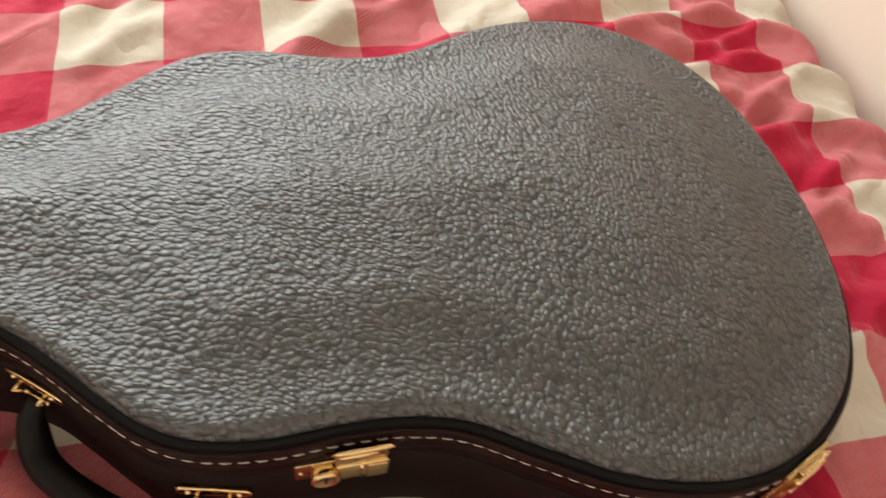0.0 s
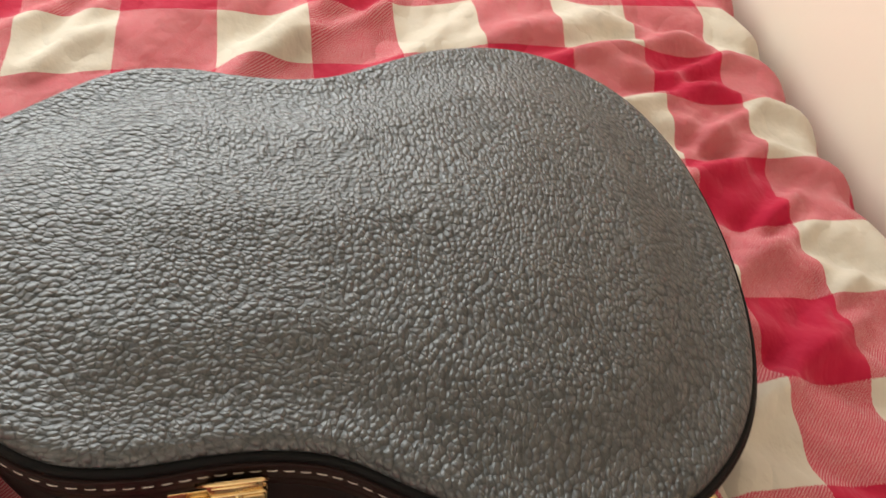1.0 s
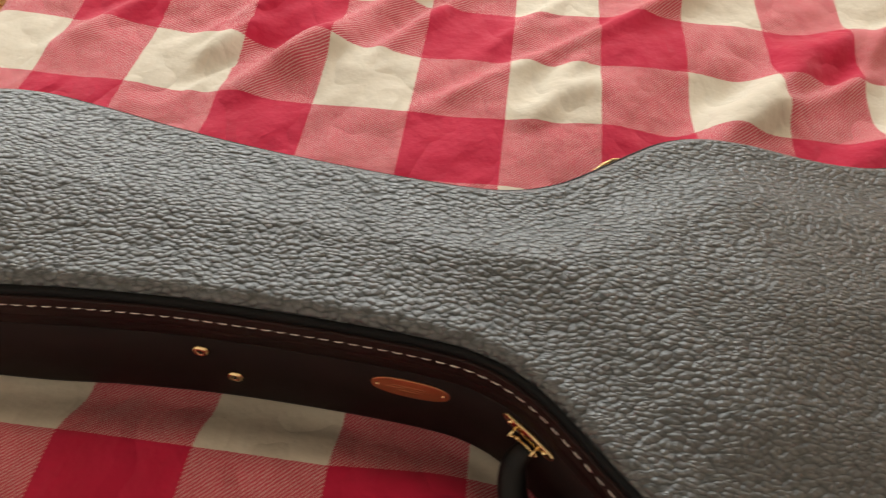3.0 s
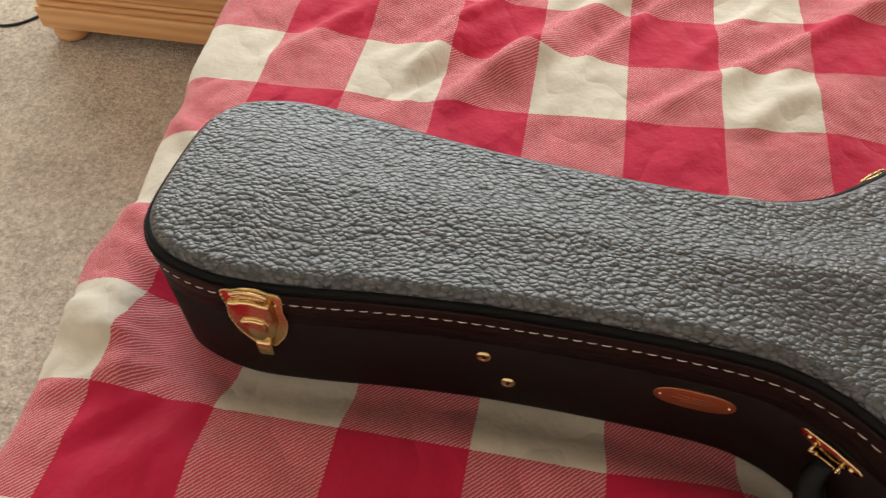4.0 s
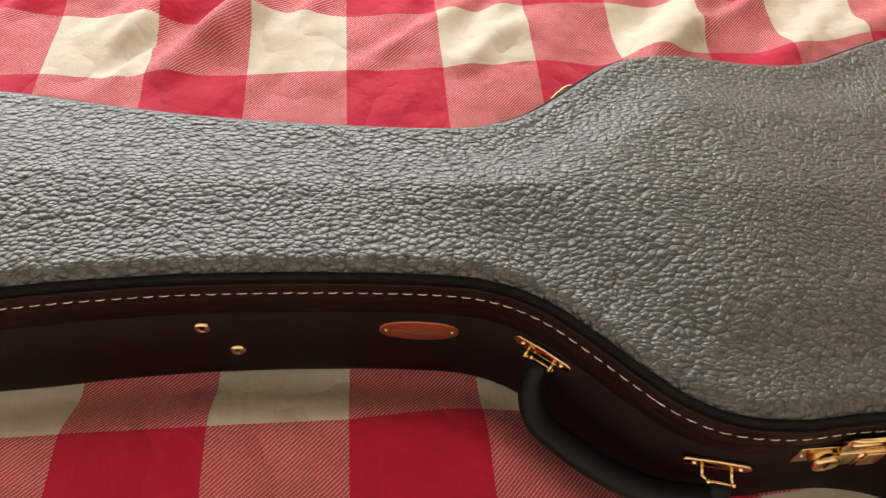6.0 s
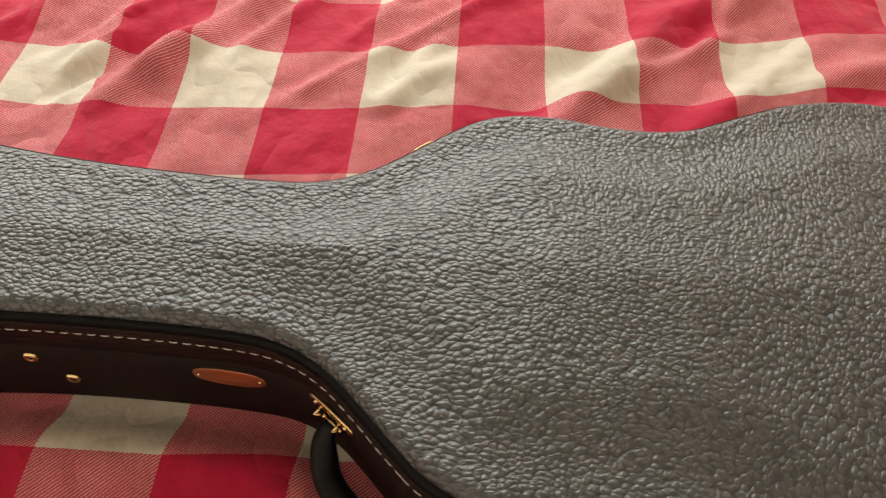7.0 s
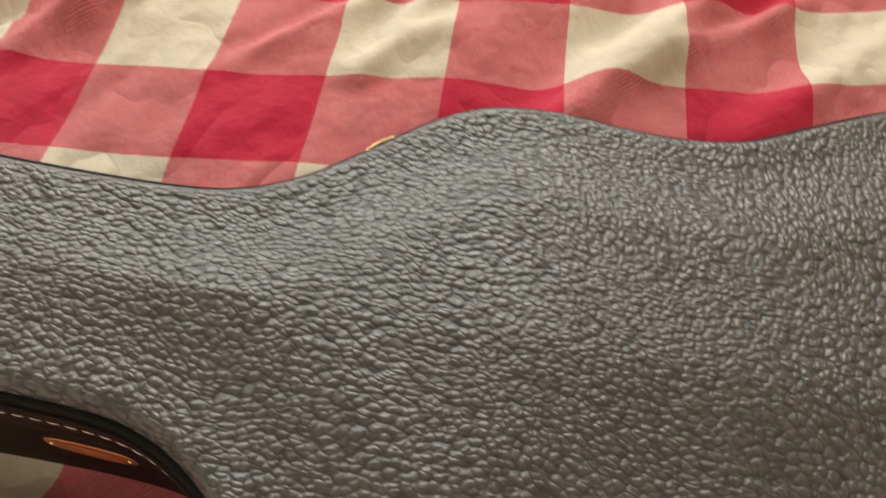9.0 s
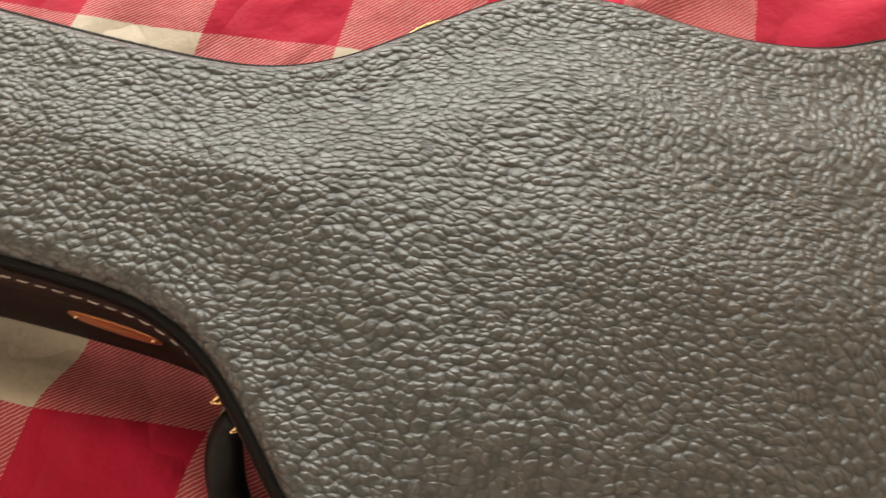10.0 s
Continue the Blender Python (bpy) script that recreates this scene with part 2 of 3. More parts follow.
def prism(outline, depth, m, bevel=0.0008):
    """A plate: outline in its own x, y, from 0 to depth along z, bevelled, moved by m."""
    bm = bmesh.new()
    low = [bm.verts.new((x, y, 0)) for x, y in outline]
    f = bm.faces.new(low)
    up = bmesh.ops.extrude_face_region(bm, geom=[f])["geom"]
    tops = [g for g in up if isinstance(g, bmesh.types.BMVert)]
    for v in tops:
        v.co.z += depth
    bm.normal_update()
    if bevel:
        ids = set(tops)
        es = [e for e in bm.edges if e.verts[0] in ids and e.verts[1] in ids]
        bmesh.ops.bevel(bm, geom=es, offset=bevel, segments=3, affect="EDGES", profile=0.5)
    bmesh.ops.transform(bm, matrix=m, verts=bm.verts[:])
    return bm


def rod(bm, a, b, r, seg=12):
    a, b = Vector(a), Vector(b)
    d = b - a
    m = Matrix.Translation((a + b) / 2) @ d.to_track_quat("Z", "Y").to_matrix().to_4x4()
    bmesh.ops.create_cone(bm, cap_ends=True, segments=seg, radius1=r, radius2=r, depth=d.length, matrix=m)
    return bm


def ball(bm, at, r, seg=12):
    bmesh.ops.create_uvsphere(bm, u_segments=seg, v_segments=seg // 2 + 1, radius=r, matrix=Matrix.Translation(at))
    return bm


def lathe(bm, profile, m, seg=24):
    """A turned solid: profile of (radius, height)."""
    rings = [[bm.verts.new(m @ Vector((r * math.cos(2 * math.pi * k / seg), r * math.sin(2 * math.pi * k / seg), h))) for k in range(seg)] for r, h in profile]
    for a, b in zip(rings, rings[1:]):
        for k in range(seg):
            bm.faces.new((a[k], a[(k + 1) % seg], b[(k + 1) % seg], b[k]))
    bm.faces.new(rings[0][::-1])
    bm.faces.new(rings[-1])
    return bm


def catmull(points, per=10, closed=False):
    p = [np.array(q, float) for q in points]
    n = len(p)
    out = []
    for i in range(n if closed else n - 1):
        if closed:
            a, b, c, d = p[i - 1], p[i], p[(i + 1) % n], p[(i + 2) % n]
        else:
            a, b, c, d = p[max(i - 1, 0)], p[i], p[i + 1], p[min(i + 2, n - 1)]
        for k in range(per):
            t = k / per
            out.append(0.5 * (2 * b + (c - a) * t + (2 * a - 5 * b + 4 * c - d) * t * t + (3 * b - a - 3 * c + d) * t ** 3))
    if not closed:
        out.append(p[-1])
    return np.array(out)


def smooth01(x):
    x = np.clip(x, 0, 1)
    return x * x * (3 - 2 * x)


# ---- the case's outline, in its own u (along) and v (across) ----
HALF = [(0.009, 0.045), (0.018, 0.070), (0.042, 0.0915), (0.090, 0.1025), (0.150, 0.0985), (0.220, 0.0885), (0.300, 0.0805), (0.400, 0.0765), (0.480, 0.0772),
        (0.520, 0.0838), (0.552, 0.0990), (0.580, 0.1215), (0.608, 0.1470), (0.636, 0.1695), (0.668, 0.1830), (0.710, 0.1860), (0.755, 0.1805), (0.795, 0.1790),
        (0.835, 0.1860), (0.880, 0.2080), (0.930, 0.2310), (0.980, 0.2410), (1.022, 0.2390), (1.060, 0.2260), (1.094, 0.2030), (1.120, 0.1760), (1.140, 0.1420), (1.155, 0.0980), (1.163, 0.0500)]
CASE_AT = pose(0.130, -0.255, 0.0, 0, 0, -3.4)
CASE_INV = CASE_AT.inverted()
loop0 = catmull([(0.007, 0.0)] + HALF + [(1.166, 0.0)] + [(u, -v) for u, v in reversed(HALF)], 24, True)
seg_len = np.linalg.norm(np.roll(loop0, -1, 0) - loop0, axis=1)
PERIM = seg_len.sum()
NL = 800
arc = np.concatenate([[0], np.cumsum(seg_len)])
ring0 = np.vstack([loop0, loop0[:1]])
at_arc = np.linspace(0, PERIM, NL, endpoint=False)
LOOP = np.stack([np.interp(at_arc, arc, ring0[:, 0]), np.interp(at_arc, arc, ring0[:, 1])], 1)
tang = np.roll(LOOP, -1, 0) - np.roll(LOOP, 1, 0)
tang /= np.linalg.norm(tang, axis=1)[:, None]
NORM = np.stack([-tang[:, 1], tang[:, 0]], 1)  # outward: the loop runs clockwise


def rim_z(u):
    """Height of the lid's edge: highest at the head."""
    u = np.asarray(u, float)
    return 0.1195 + 0.003 * smooth01((0.16 - u) / 0.14) - 0.001 * smooth01((u - 0.60) / 0.2)


def sweep(profile):
    """Sweeps (outset, height against the rim or the ground, follows the rim) round the outline."""
    bm = bmesh.new()
    z = rim_z(LOOP[:, 0])
    rows = []
    for out, h, rel in profile:
        q = LOOP + NORM * out
        rows.append([bm.verts.new((q[k, 0], q[k, 1], h + (z[k] if rel else 0))) for k in range(NL)])
    for a, b in zip(rows, rows[1:]):
        for k in range(NL):
            bm.faces.new((a[k], a[(k + 1) % NL], b[(k + 1) % NL], b[k]))
    return bm, rows


def wall_at(u, z, out=0.0):
    """The pose on the near wall at u: x along it, y up, z outward."""
    near = np.where(LOOP[:, 1] < 0)[0]
    k = near[np.argmin(abs(LOOP[near, 0] - u))]
    n = Vector((NORM[k, 0], NORM[k, 1], 0))
    up = Vector((0, 0, 1))
    x = up.cross(n)
    p = Vector((LOOP[k, 0], LOOP[k, 1], z)) + n * (WALL_OUT + out)
    return Matrix(((x.x, up.x, n.x, p.x), (x.y, up.y, n.y, p.y), (x.z, up.z, n.z, p.z), (0, 0, 0, 1)))


WALL_OUT = 0.0030
SINK = -0.027  # the case sinks into the soft bed
LID_OUT = -0.0020


def dist_to_loop(pts, loop):
    """The distance of points to a closed line, taken to its straight pieces."""
    n = len(loop)
    d = np.empty(len(pts))
    for i in range(0, len(pts), 4000):
        c = pts[i:i + 4000]
        k = ((c[:, None, :] - loop[None, :, :]) ** 2).sum(2).argmin(1)
        best = np.full(len(c), 1e9)
        for e in (-1, 0):
            p, q = loop[(k + e) % n], loop[(k + e + 1) % n]
            run = q - p
            t = np.clip(((c - p) * run).sum(1) / ((run ** 2).sum(1) + 1e-12), 0, 1)
            best = np.minimum(best, np.sqrt(((c - p - run * t[:, None]) ** 2).sum(1)))
        d[i:i + 4000] = best
    return d


def lid_mesh():
    nu, nv = 340, 121
    tu = (1 - np.cos(np.linspace(0.0, np.pi, nu))) / 2
    lin = np.linspace(0, 1, nu)
    us = (0.35 * tu + 0.65 * lin) * 1.166
    us[0], us[-1] = 0.0, 1.166
    top = LOOP + NORM * LID_OUT
    half = top[top[:, 1] >= 0]
    order = np.argsort(half[:, 0])
    us = half[:, 0].min() + (half[:, 0].max() - half[:, 0].min()) * us / 1.166
    w = np.interp(us, half[order, 0], half[order, 1])
    even = np.linspace(-1, 1, nv)
    ss = np.sign(even) * (1 - (1 - abs(even)) ** 1.8)
    pts = np.stack([np.repeat(us, nv), (w[:, None] * ss[None, :]).ravel()], 1)
    d = dist_to_loop(pts, top)
    edge = np.tile(np.isclose(abs(ss), 1.0), nu)
    edge[:nv] = edge[-nv:] = True
    d[edge] = 0
    r = 0.0115
    roll = r * (1 - np.sqrt(np.clip(1 - (1 - np.clip(d / r, 0, 1)) ** 2, 0, 1)))
    z = rim_z(pts[:, 0]) + 0.0055 - roll
    z += 0.003 * smooth01((0.34 - pts[:, 0]) / 0.25) * smooth01(d / 0.06)
    # a flat border, then a rise to the arched body; its tongue runs out along the neck
    body = smooth01((pts[:, 0] - 0.40) / 0.16) * smooth01((1.19 - pts[:, 0]) / 0.12)
    z += (0.004 + 0.0075 * body) * smooth01((d - 0.026) / 0.068) + 0.010 * smooth01((d - 0.075) / 0.16)
    verts = [(p[0], p[1], zz) for p, zz in zip(pts, z)]
    faces = [(i * nv + j, (i + 1) * nv + j, (i + 1) * nv + j + 1, i * nv + j + 1) for i in range(nu - 1) for j in range(nv - 1)]
    me = bpy.data.meshes.new("lid_cover")
    me.from_pydata(verts, [], faces)
    bm = bmesh.new()
    bm.from_mesh(me)
    bpy.data.meshes.remove(me)
    bmesh.ops.remove_doubles(bm, verts=bm.verts[:], dist=0.00005)
    return bm


def guitar_case():
    case = new("guitar_case")
    case.matrix_world = CASE_AT
    tagged(case, "closed black pebbled guitar case with dark brown sides and brass fittings", "guitar case")
    lid = part("lid_cover", lid_mesh(), LEATHER, case, "arched pebbled black vinyl cover of the lid")
    # black rounded strip under the cover, standing in for its edge rolling into shade
    prof = [(-0.0090, -0.0080, True), (-0.0042, -0.0040, True), (-0.0018, -0.0025, True), (0.0004, -0.0032, True), (0.0018, -0.0050, True), (0.0024, -0.0074, True), (0.0018, -0.0115, True)]
    part("edge_shade_strip", sweep(prof)[0], ROLL_SHADE, case, "black rounded strip standing in for the shaded roll of the cover's edge")
    # upper side with its stitched binding
    prof = [(-0.002, -0.0105, True), (0.0018, -0.0090, True), (WALL_OUT + 0.0010, -0.0084, True), (WALL_OUT + 0.0016, -0.0094, True), (WALL_OUT + 0.0014, -0.0120, True), (WALL_OUT + 0.0008, -0.0240, True), (WALL_OUT + 0.0001, -0.0330, True), (WALL_OUT - 0.001, -0.0332, True)]
    band = part("binding", sweep(prof)[0], BAND, case, "dark brown binding with cream stitches")
    prof = [(WALL_OUT - 0.002, -0.028, True), (WALL_OUT - 0.0004, -0.030, True), (WALL_OUT, -0.034, True), (WALL_OUT, 0.0740, False), (WALL_OUT - 0.0012, 0.0732, False), (WALL_OUT - 0.006, 0.0732, False)]
    part("lid_side", sweep(prof)[0], BROWN, case)
    prof = [(WALL_OUT - 0.006, 0.0722, False), (WALL_OUT - 0.0012, 0.0722, False), (WALL_OUT, 0.0714, False), (WALL_OUT, SINK + 0.014, False), (WALL_OUT - 0.003, SINK + 0.005, False), (WALL_OUT - 0.010, SINK, False)]
    bm, rows = sweep(prof)
    bm.faces.new(rows[-1])
    part("lower_side", bm, BROWN, case, "smooth dark brown side")
    # stitches, one by one
    bm = bmesh.new()
    seg = 8
    prev = None
    for k in range(7):
        t = -1 + 2 * k / 6
        r = 0.00048 * math.sqrt(max(0.06, 1 - t ** 4))
        cur = [bm.verts.new((t * 0.0037, r * math.cos(2 * math.pi * j / seg) + 0.0004 * t * t, r * math.sin(2 * math.pi * j / seg) * 0.8 + 0.0002 * (1 - t * t))) for j in range(seg)]
        if prev:
            for j in range(seg):
                bm.faces.new((prev[j], prev[(j + 1) % seg], cur[(j + 1) % seg], cur[j]))
        prev = cur
    stitch = finish("stitch", bm, THREAD)
    z = rim_z(LOOP[:, 0])
    count = 268
    for i in range(count):
        k = int(i * NL / count)
        n = Vector((NORM[k, 0], NORM[k, 1], 0))
        x = Vector((0, 0, 1)).cross(n)
        q = LOOP[k] + NORM[k] * (WALL_OUT + 0.0013)
        ob = new("stitch", stitch)
        ob.parent = band
        tilt = 0.06 * math.sin(i * 12.9898) + 0.05
        ob.matrix_local = Matrix(((x.x, 0, n.x, q[0]), (x.y, 0, n.y, q[1]), (0, 1, 0, z[k] - 0.0192), (0, 0, 0, 1))) @ Matrix.Rotation(tilt, 4, "Z")
    return case


CASE = guitar_case()


def shield(w, h, waist=0.8):
    """An ornate latch plate: a wavy top, shoulders and a narrow foot."""
    pts = [(-0.50, 0.42), (-0.30, 0.46), (-0.12, 0.50), (0.12, 0.50), (0.30, 0.46), (0.50, 0.42), (0.47, 0.18), (0.50, -0.02), (0.40, -0.26), (0.26, -0.40), (0.13, -0.50),
           (-0.13, -0.50), (-0.26, -0.40), (-0.40, -0.26), (-0.50, -0.02), (-0.47, 0.18)]
    dense = catmull([(x * w, y * h) for x, y in pts], 4, True)
    return [tuple(q) for q in dense]


def moved(bm, m):
    bmesh.ops.transform(bm, matrix=m, verts=bm.verts[:])
    return bm


def tube_along(pts, r, seg=8):
    bm = bmesh.new()
    for p, q in zip(pts, pts[1:]):
        rod(bm, p, q, r, seg)
        ball(bm, q, r, seg)
    return bm


def drawbolt(base):
    """A drawbolt latch at a pose on the wall."""
    base = base @ Matrix.Diagonal((0.95, 1.25, 1.0, 1.0))
    outline = shield(0.050, 0.062)
    latch = part("latch", prism(outline, 0.0018, base), GOLD, CASE, "ornate polished brass drawbolt latch")
    ring = [(x, y, 0.0020) for x, y in outline]
    part("rim", moved(tube_along(ring + ring[:1], 0.0007), base), GOLD, latch)
    lip = [(x, y, 0.0058) for x, y in outline if y > 0.0262 and abs(x) < 0.0165]
    lip.sort()
    part("lip", moved(tube_along(lip, 0.0014), base), GOLD, latch)
    web = [(x, 0.0012) for x in np.linspace(-0.015, 0.015, 9)] + [(x, -0.0012) for x in np.linspace(0.015, -0.015, 9)]
    part("hood", prism(web, 0.0058, base @ pose(0, 0.0262, 0.0006), 0.0004), GOLD, latch)
    lever = part("lever", prism([(x * 0.70, y * 0.80) for x, y in outline], 0.0042, base @ pose(-0.001, 0.0005, 0.0030, 6, 0, 0), 0.0016), GOLD, latch)
    part("bridge", prism([(x * 0.40, y * 0.40) for x, y in outline], 0.0034, base @ pose(-0.001, -0.006, 0.0060, 6, 0, 0), 0.0012), GOLD, lever)
    for y, w, z in ((0.0105, 0.0140, 0.0058), (0.0050, 0.0120, 0.0074)):
        arcp = [(math.cos(t) * w - 0.001, y - 0.006 + math.sin(t) * 0.007, z) for t in np.linspace(0.1, math.pi - 0.1, 12)]
        part("ridge", moved(tube_along(arcp, 0.0012), base), GOLD, lever)
    tab = moved(box(bmesh.new(), -0.0070, 0.0070, -0.037, -0.022, 0.0020, 0.0080, 0.0024), base)
    part("thumb_tab", tab, GOLD, latch)
    for x in (-0.019, 0.019):
        part("rivet", moved(ball(bmesh.new(), (x, 0.017, 0.0018), 0.0019, 10), base), GOLD, latch)


def round_rect(w, h, r, n=4):
    pts = []
    for cx, cy, a0 in ((w / 2 - r, h / 2 - r, 0), (-w / 2 + r, h / 2 - r, 90), (-w / 2 + r, -h / 2 + r, 180), (w / 2 - r, -h / 2 + r, 270)):
        pts += [(cx + r * math.cos(radians(a0 + 90 * k / n)), cy + r * math.sin(radians(a0 + 90 * k / n))) for k in range(n + 1)]
    return pts


def key_latch(base):
    latch = part("key_latch", prism(round_rect(0.063, 0.0225, 0.002), 0.0022, base, 0.0006), GOLD, CASE, "polished brass key lock latch")
    lever = part("lever", prism(round_rect(0.036, 0.0205, 0.0018), 0.0052, base @ pose(0.0130, 0, 0.0022), 0.0012), GOLD, latch)
    part("lever_end", prism(round_rect(0.0145, 0.0190, 0.0015), 0.0016, base @ pose(0.0225, 0, 0.0074), 0.0006), GOLD, lever)
    part("hinge_barrel", moved(rod(bmesh.new(), (0.0120, -0.0095, 0.0072), (0.0120, 0.0095, 0.0072), 0.0013, 10), base), GOLD, lever)
    knob = part("lock_cylinder", lathe(bmesh.new(), [(0.0100, 0.0), (0.0100, 0.0070), (0.0092, 0.0084), (0.0076, 0.0088), (0.0071, 0.0083), (0.0005, 0.0083)], base @ pose(-0.0120, -0.001, 0.0022), 28), GOLD, latch)
    bm = box(bmesh.new(), -0.0129, -0.0111, -0.0045, 0.0010, 0.0098, 0.0109, 0.0003)
    ball(bm, (-0.0120, 0.0012, 0.0097), 0.0018, 10)
    part("keyhole", moved(bm, base), DARK, knob)
    for x in (-0.0275, 0.0285):
        part("rivet", moved(ball(bmesh.new(), (x, 0.0, 0.0020), 0.0017, 10), base), GOLD, latch)
    # the hasp that comes down from the lid: a flat strap under a wide, flared lip
    strap = [(-0.006, 0.0300), (0.0290, 0.0300), (0.0290, 0.0085), (0.0270, 0.0065), (-0.001, 0.0065), (-0.006, 0.0120)]
    plate = part("hasp", prism(strap, 0.0032, base @ pose(0, 0, 0.0030), 0.0010), GOLD, latch)
    lip = [(-0.0125, 0.0), (-0.0050, 0.0080), (0.0020, 0.0105), (0.0280, 0.0105), (0.0325, 0.0085), (0.0325, 0.0030), (0.0290, 0.0), (0.0080, -0.0030)]
    part("hasp_lip", prism(lip, 0.0030, base @ pose(0, 0.0295, 0.0034, 28, 0, 0), 0.0011), GOLD, plate)
    part("hasp_rib", moved(rod(bmesh.new(), (-0.003, 0.0225, 0.0060), (0.026, 0.0225, 0.0060), 0.0016, 10), base), GOLD, plate)


def carry_handle(u0, u1, z0, z1):
    """The padded handle, hanging down from two brass staples on the wall."""
    a, b = wall_at(u0, z0), wall_at(u1, z1)
    mid = [Vector(p) for p in ((0.555, -0.111, 0.055), (0.549, -0.121, 0.040), (0.554, -0.142, 0.026), (0.571, -0.162, 0.026), (0.604, -0.186, 0.026),
                               (0.634, -0.200, 0.027), (0.659, -0.206, 0.032), (0.673, -0.206, 0.037), (0.676, -0.200, 0.046))]
    line = catmull(mid, 10)
    n = len(line)
    bm = bmesh.new()
    seg = 20
    prev = None
    for i in range(n):
        t = i / (n - 1)
        d = Vector(line[min(i + 1, n - 1)] - line[max(i - 1, 0)]).normalized()
        side = d.cross(Vector((0, 0, 1))).normalized()
        up = side.cross(d)
        fat = 0.0072 + 0.0042 * float(smooth01(min(t, 1 - t) / 0.22))
        if t < 0.02 or t > 0.98:
            fat *= 0.85
        c = Vector(line[i])
        cur = []
        for k in range(seg):
            ang = 2 * math.pi * k / seg
            sx, sz = math.cos(ang), math.sin(ang)
            seam = 1.0 - 0.10 * math.exp(-((ang - math.pi * 1.5) / 0.16) ** 2)
            cur.append(bm.verts.new(c + side * (fat * sx * seam) + up * (fat * 0.88 * sz * seam)))
        if prev:
            for k in range(seg):
                bm.faces.new((prev[k], prev[(k + 1) % seg], cur[(k + 1) % seg], cur[k]))
        else:
            bm.faces.new(cur)
        prev = cur
    bm.faces.new(prev)
    grip = part("handle", bm, HANDLE, CASE, "padded black leather carrying handle")
    bar = [(-0.0245, 0.0022), (-0.021, 0.0046), (0.0, 0.0060), (0.021, 0.0046), (0.0245, 0.0022), (0.0245, -0.0022), (0.021, -0.0046), (0.0, -0.0060), (-0.021, -0.0046), (-0.0245, -0.0022)]
    for base, end in ((a, Vector(line[0])), (b, Vector(line[-1]))):
        part("handle_plate", prism(bar, 0.0034, base, 0.0011), GOLD, grip, "polished brass handle plate")
        pins = []
        for x in (-0.0105, 0.0105):
            bm = bmesh.new()
            top = base @ Vector((x, -0.001, 0.003))
            knee = base @ Vector((x, -0.003, 0.0105))
            foot = end + (base.to_3x3() @ Vector((x * 0.85, 0, 0)))
            pins.append(foot)
            rod(bm, top, knee, 0.0012, 10)
            ball(bm, knee, 0.0013, 10)
            rod(bm, knee, foot, 0.0012, 10)
            ball(bm, foot, 0.0022, 12)
            part("staple_post", bm, GOLD, grip, "brass wire post")
        bm = rod(bmesh.new(), pins[0], pins[1], 0.0014, 10)
        part("hinge_pin", bm, GOLD, grip)
        for x in (-0.0165, 0.0165):
            bm = ball(bmesh.new(), base @ Vector((x, 0, 0.0032)), 0.0022, 10)
            part("rivet", bm, GOLD, grip)


def badge(u, z):
    base = wall_at(u, z)
    w, h = 0.031, 0.0128
    oval = [(w * math.copysign(abs(math.cos(a)) ** 0.85, math.cos(a)), h * math.copysign(abs(math.sin(a)) ** 0.8, math.sin(a))) for a in np.linspace(0, 2 * math.pi, 48, endpoint=False)]
    plate = part("badge", prism(oval, 0.0013, base, 0.0005), COPPER, CASE, "oval copper badge with worn faint lettering")
    for x in (-0.026, 0.026):
        bm = ball(bmesh.new(), base @ Vector((x, 0, 0.0011)), 0.0016, 10)
        part("badge_pin", bm, GOLD, plate)
    # the small worn writing, as bars
    for y, x0, x1 in ((0.0030, -0.014, 0.013), (-0.0005, -0.018, 0.017), (-0.0038, -0.010, 0.011)):
        bm = bmesh.new()
        box(bm, x0, x1, y - 0.0006, y + 0.0006, 0.00125, 0.00145)
        bmesh.ops.transform(bm, matrix=base, verts=bm.verts[:])
        part("worn_lettering", bm, make_worn, plate)


make_worn = make_metal("worn_copper", (0.50, 0.21, 0.10), 0.5)


def strap_rivet(u, z):
    base = wall_at(u, z)
    bm = lathe(bmesh.new(), [(0.0066, 0.0), (0.0066, 0.0012), (0.0054, 0.0028), (0.0034, 0.0032), (0.0030, 0.0026), (0.0004, 0.0026)], base, 24)
    stud = part("stud", bm, GOLD, CASE, "round brass stud with a dimpled head")
    bm = lathe(bmesh.new(), [(0.0016, 0.0), (0.0012, 0.0006), (0.0003, 0.0008)], base @ pose(0, 0, 0.0026), 12)
    part("stud_centre", bm, DARK, stud)


carry_handle(0.557, 0.675, 0.064, 0.054)
drawbolt(wall_at(0.119, 0.077))
drawbolt(wall_at(1.060, 0.077))
far = wall_at(0.598, 0.067)
drawbolt(Matrix(((-far[0][0], far[0][1], far[0][2], far[0][3]), (far[1][0], -far[1][1], -far[1][2], -far[1][3]), (far[2][0], far[2][1], far[2][2], far[2][3]), (0, 0, 0, 1))))
key_latch(wall_at(0.7575, 0.067))
badge(0.462, 0.049)
strap_rivet(0.299, 0.0555)
strap_rivet(0.319, 0.0205)


# ---- bed and its gingham cover ----
BED_X0, BED_X1, BED_Y0, BED_Y1 = 0.036, 1.590, -1.00, 1.00


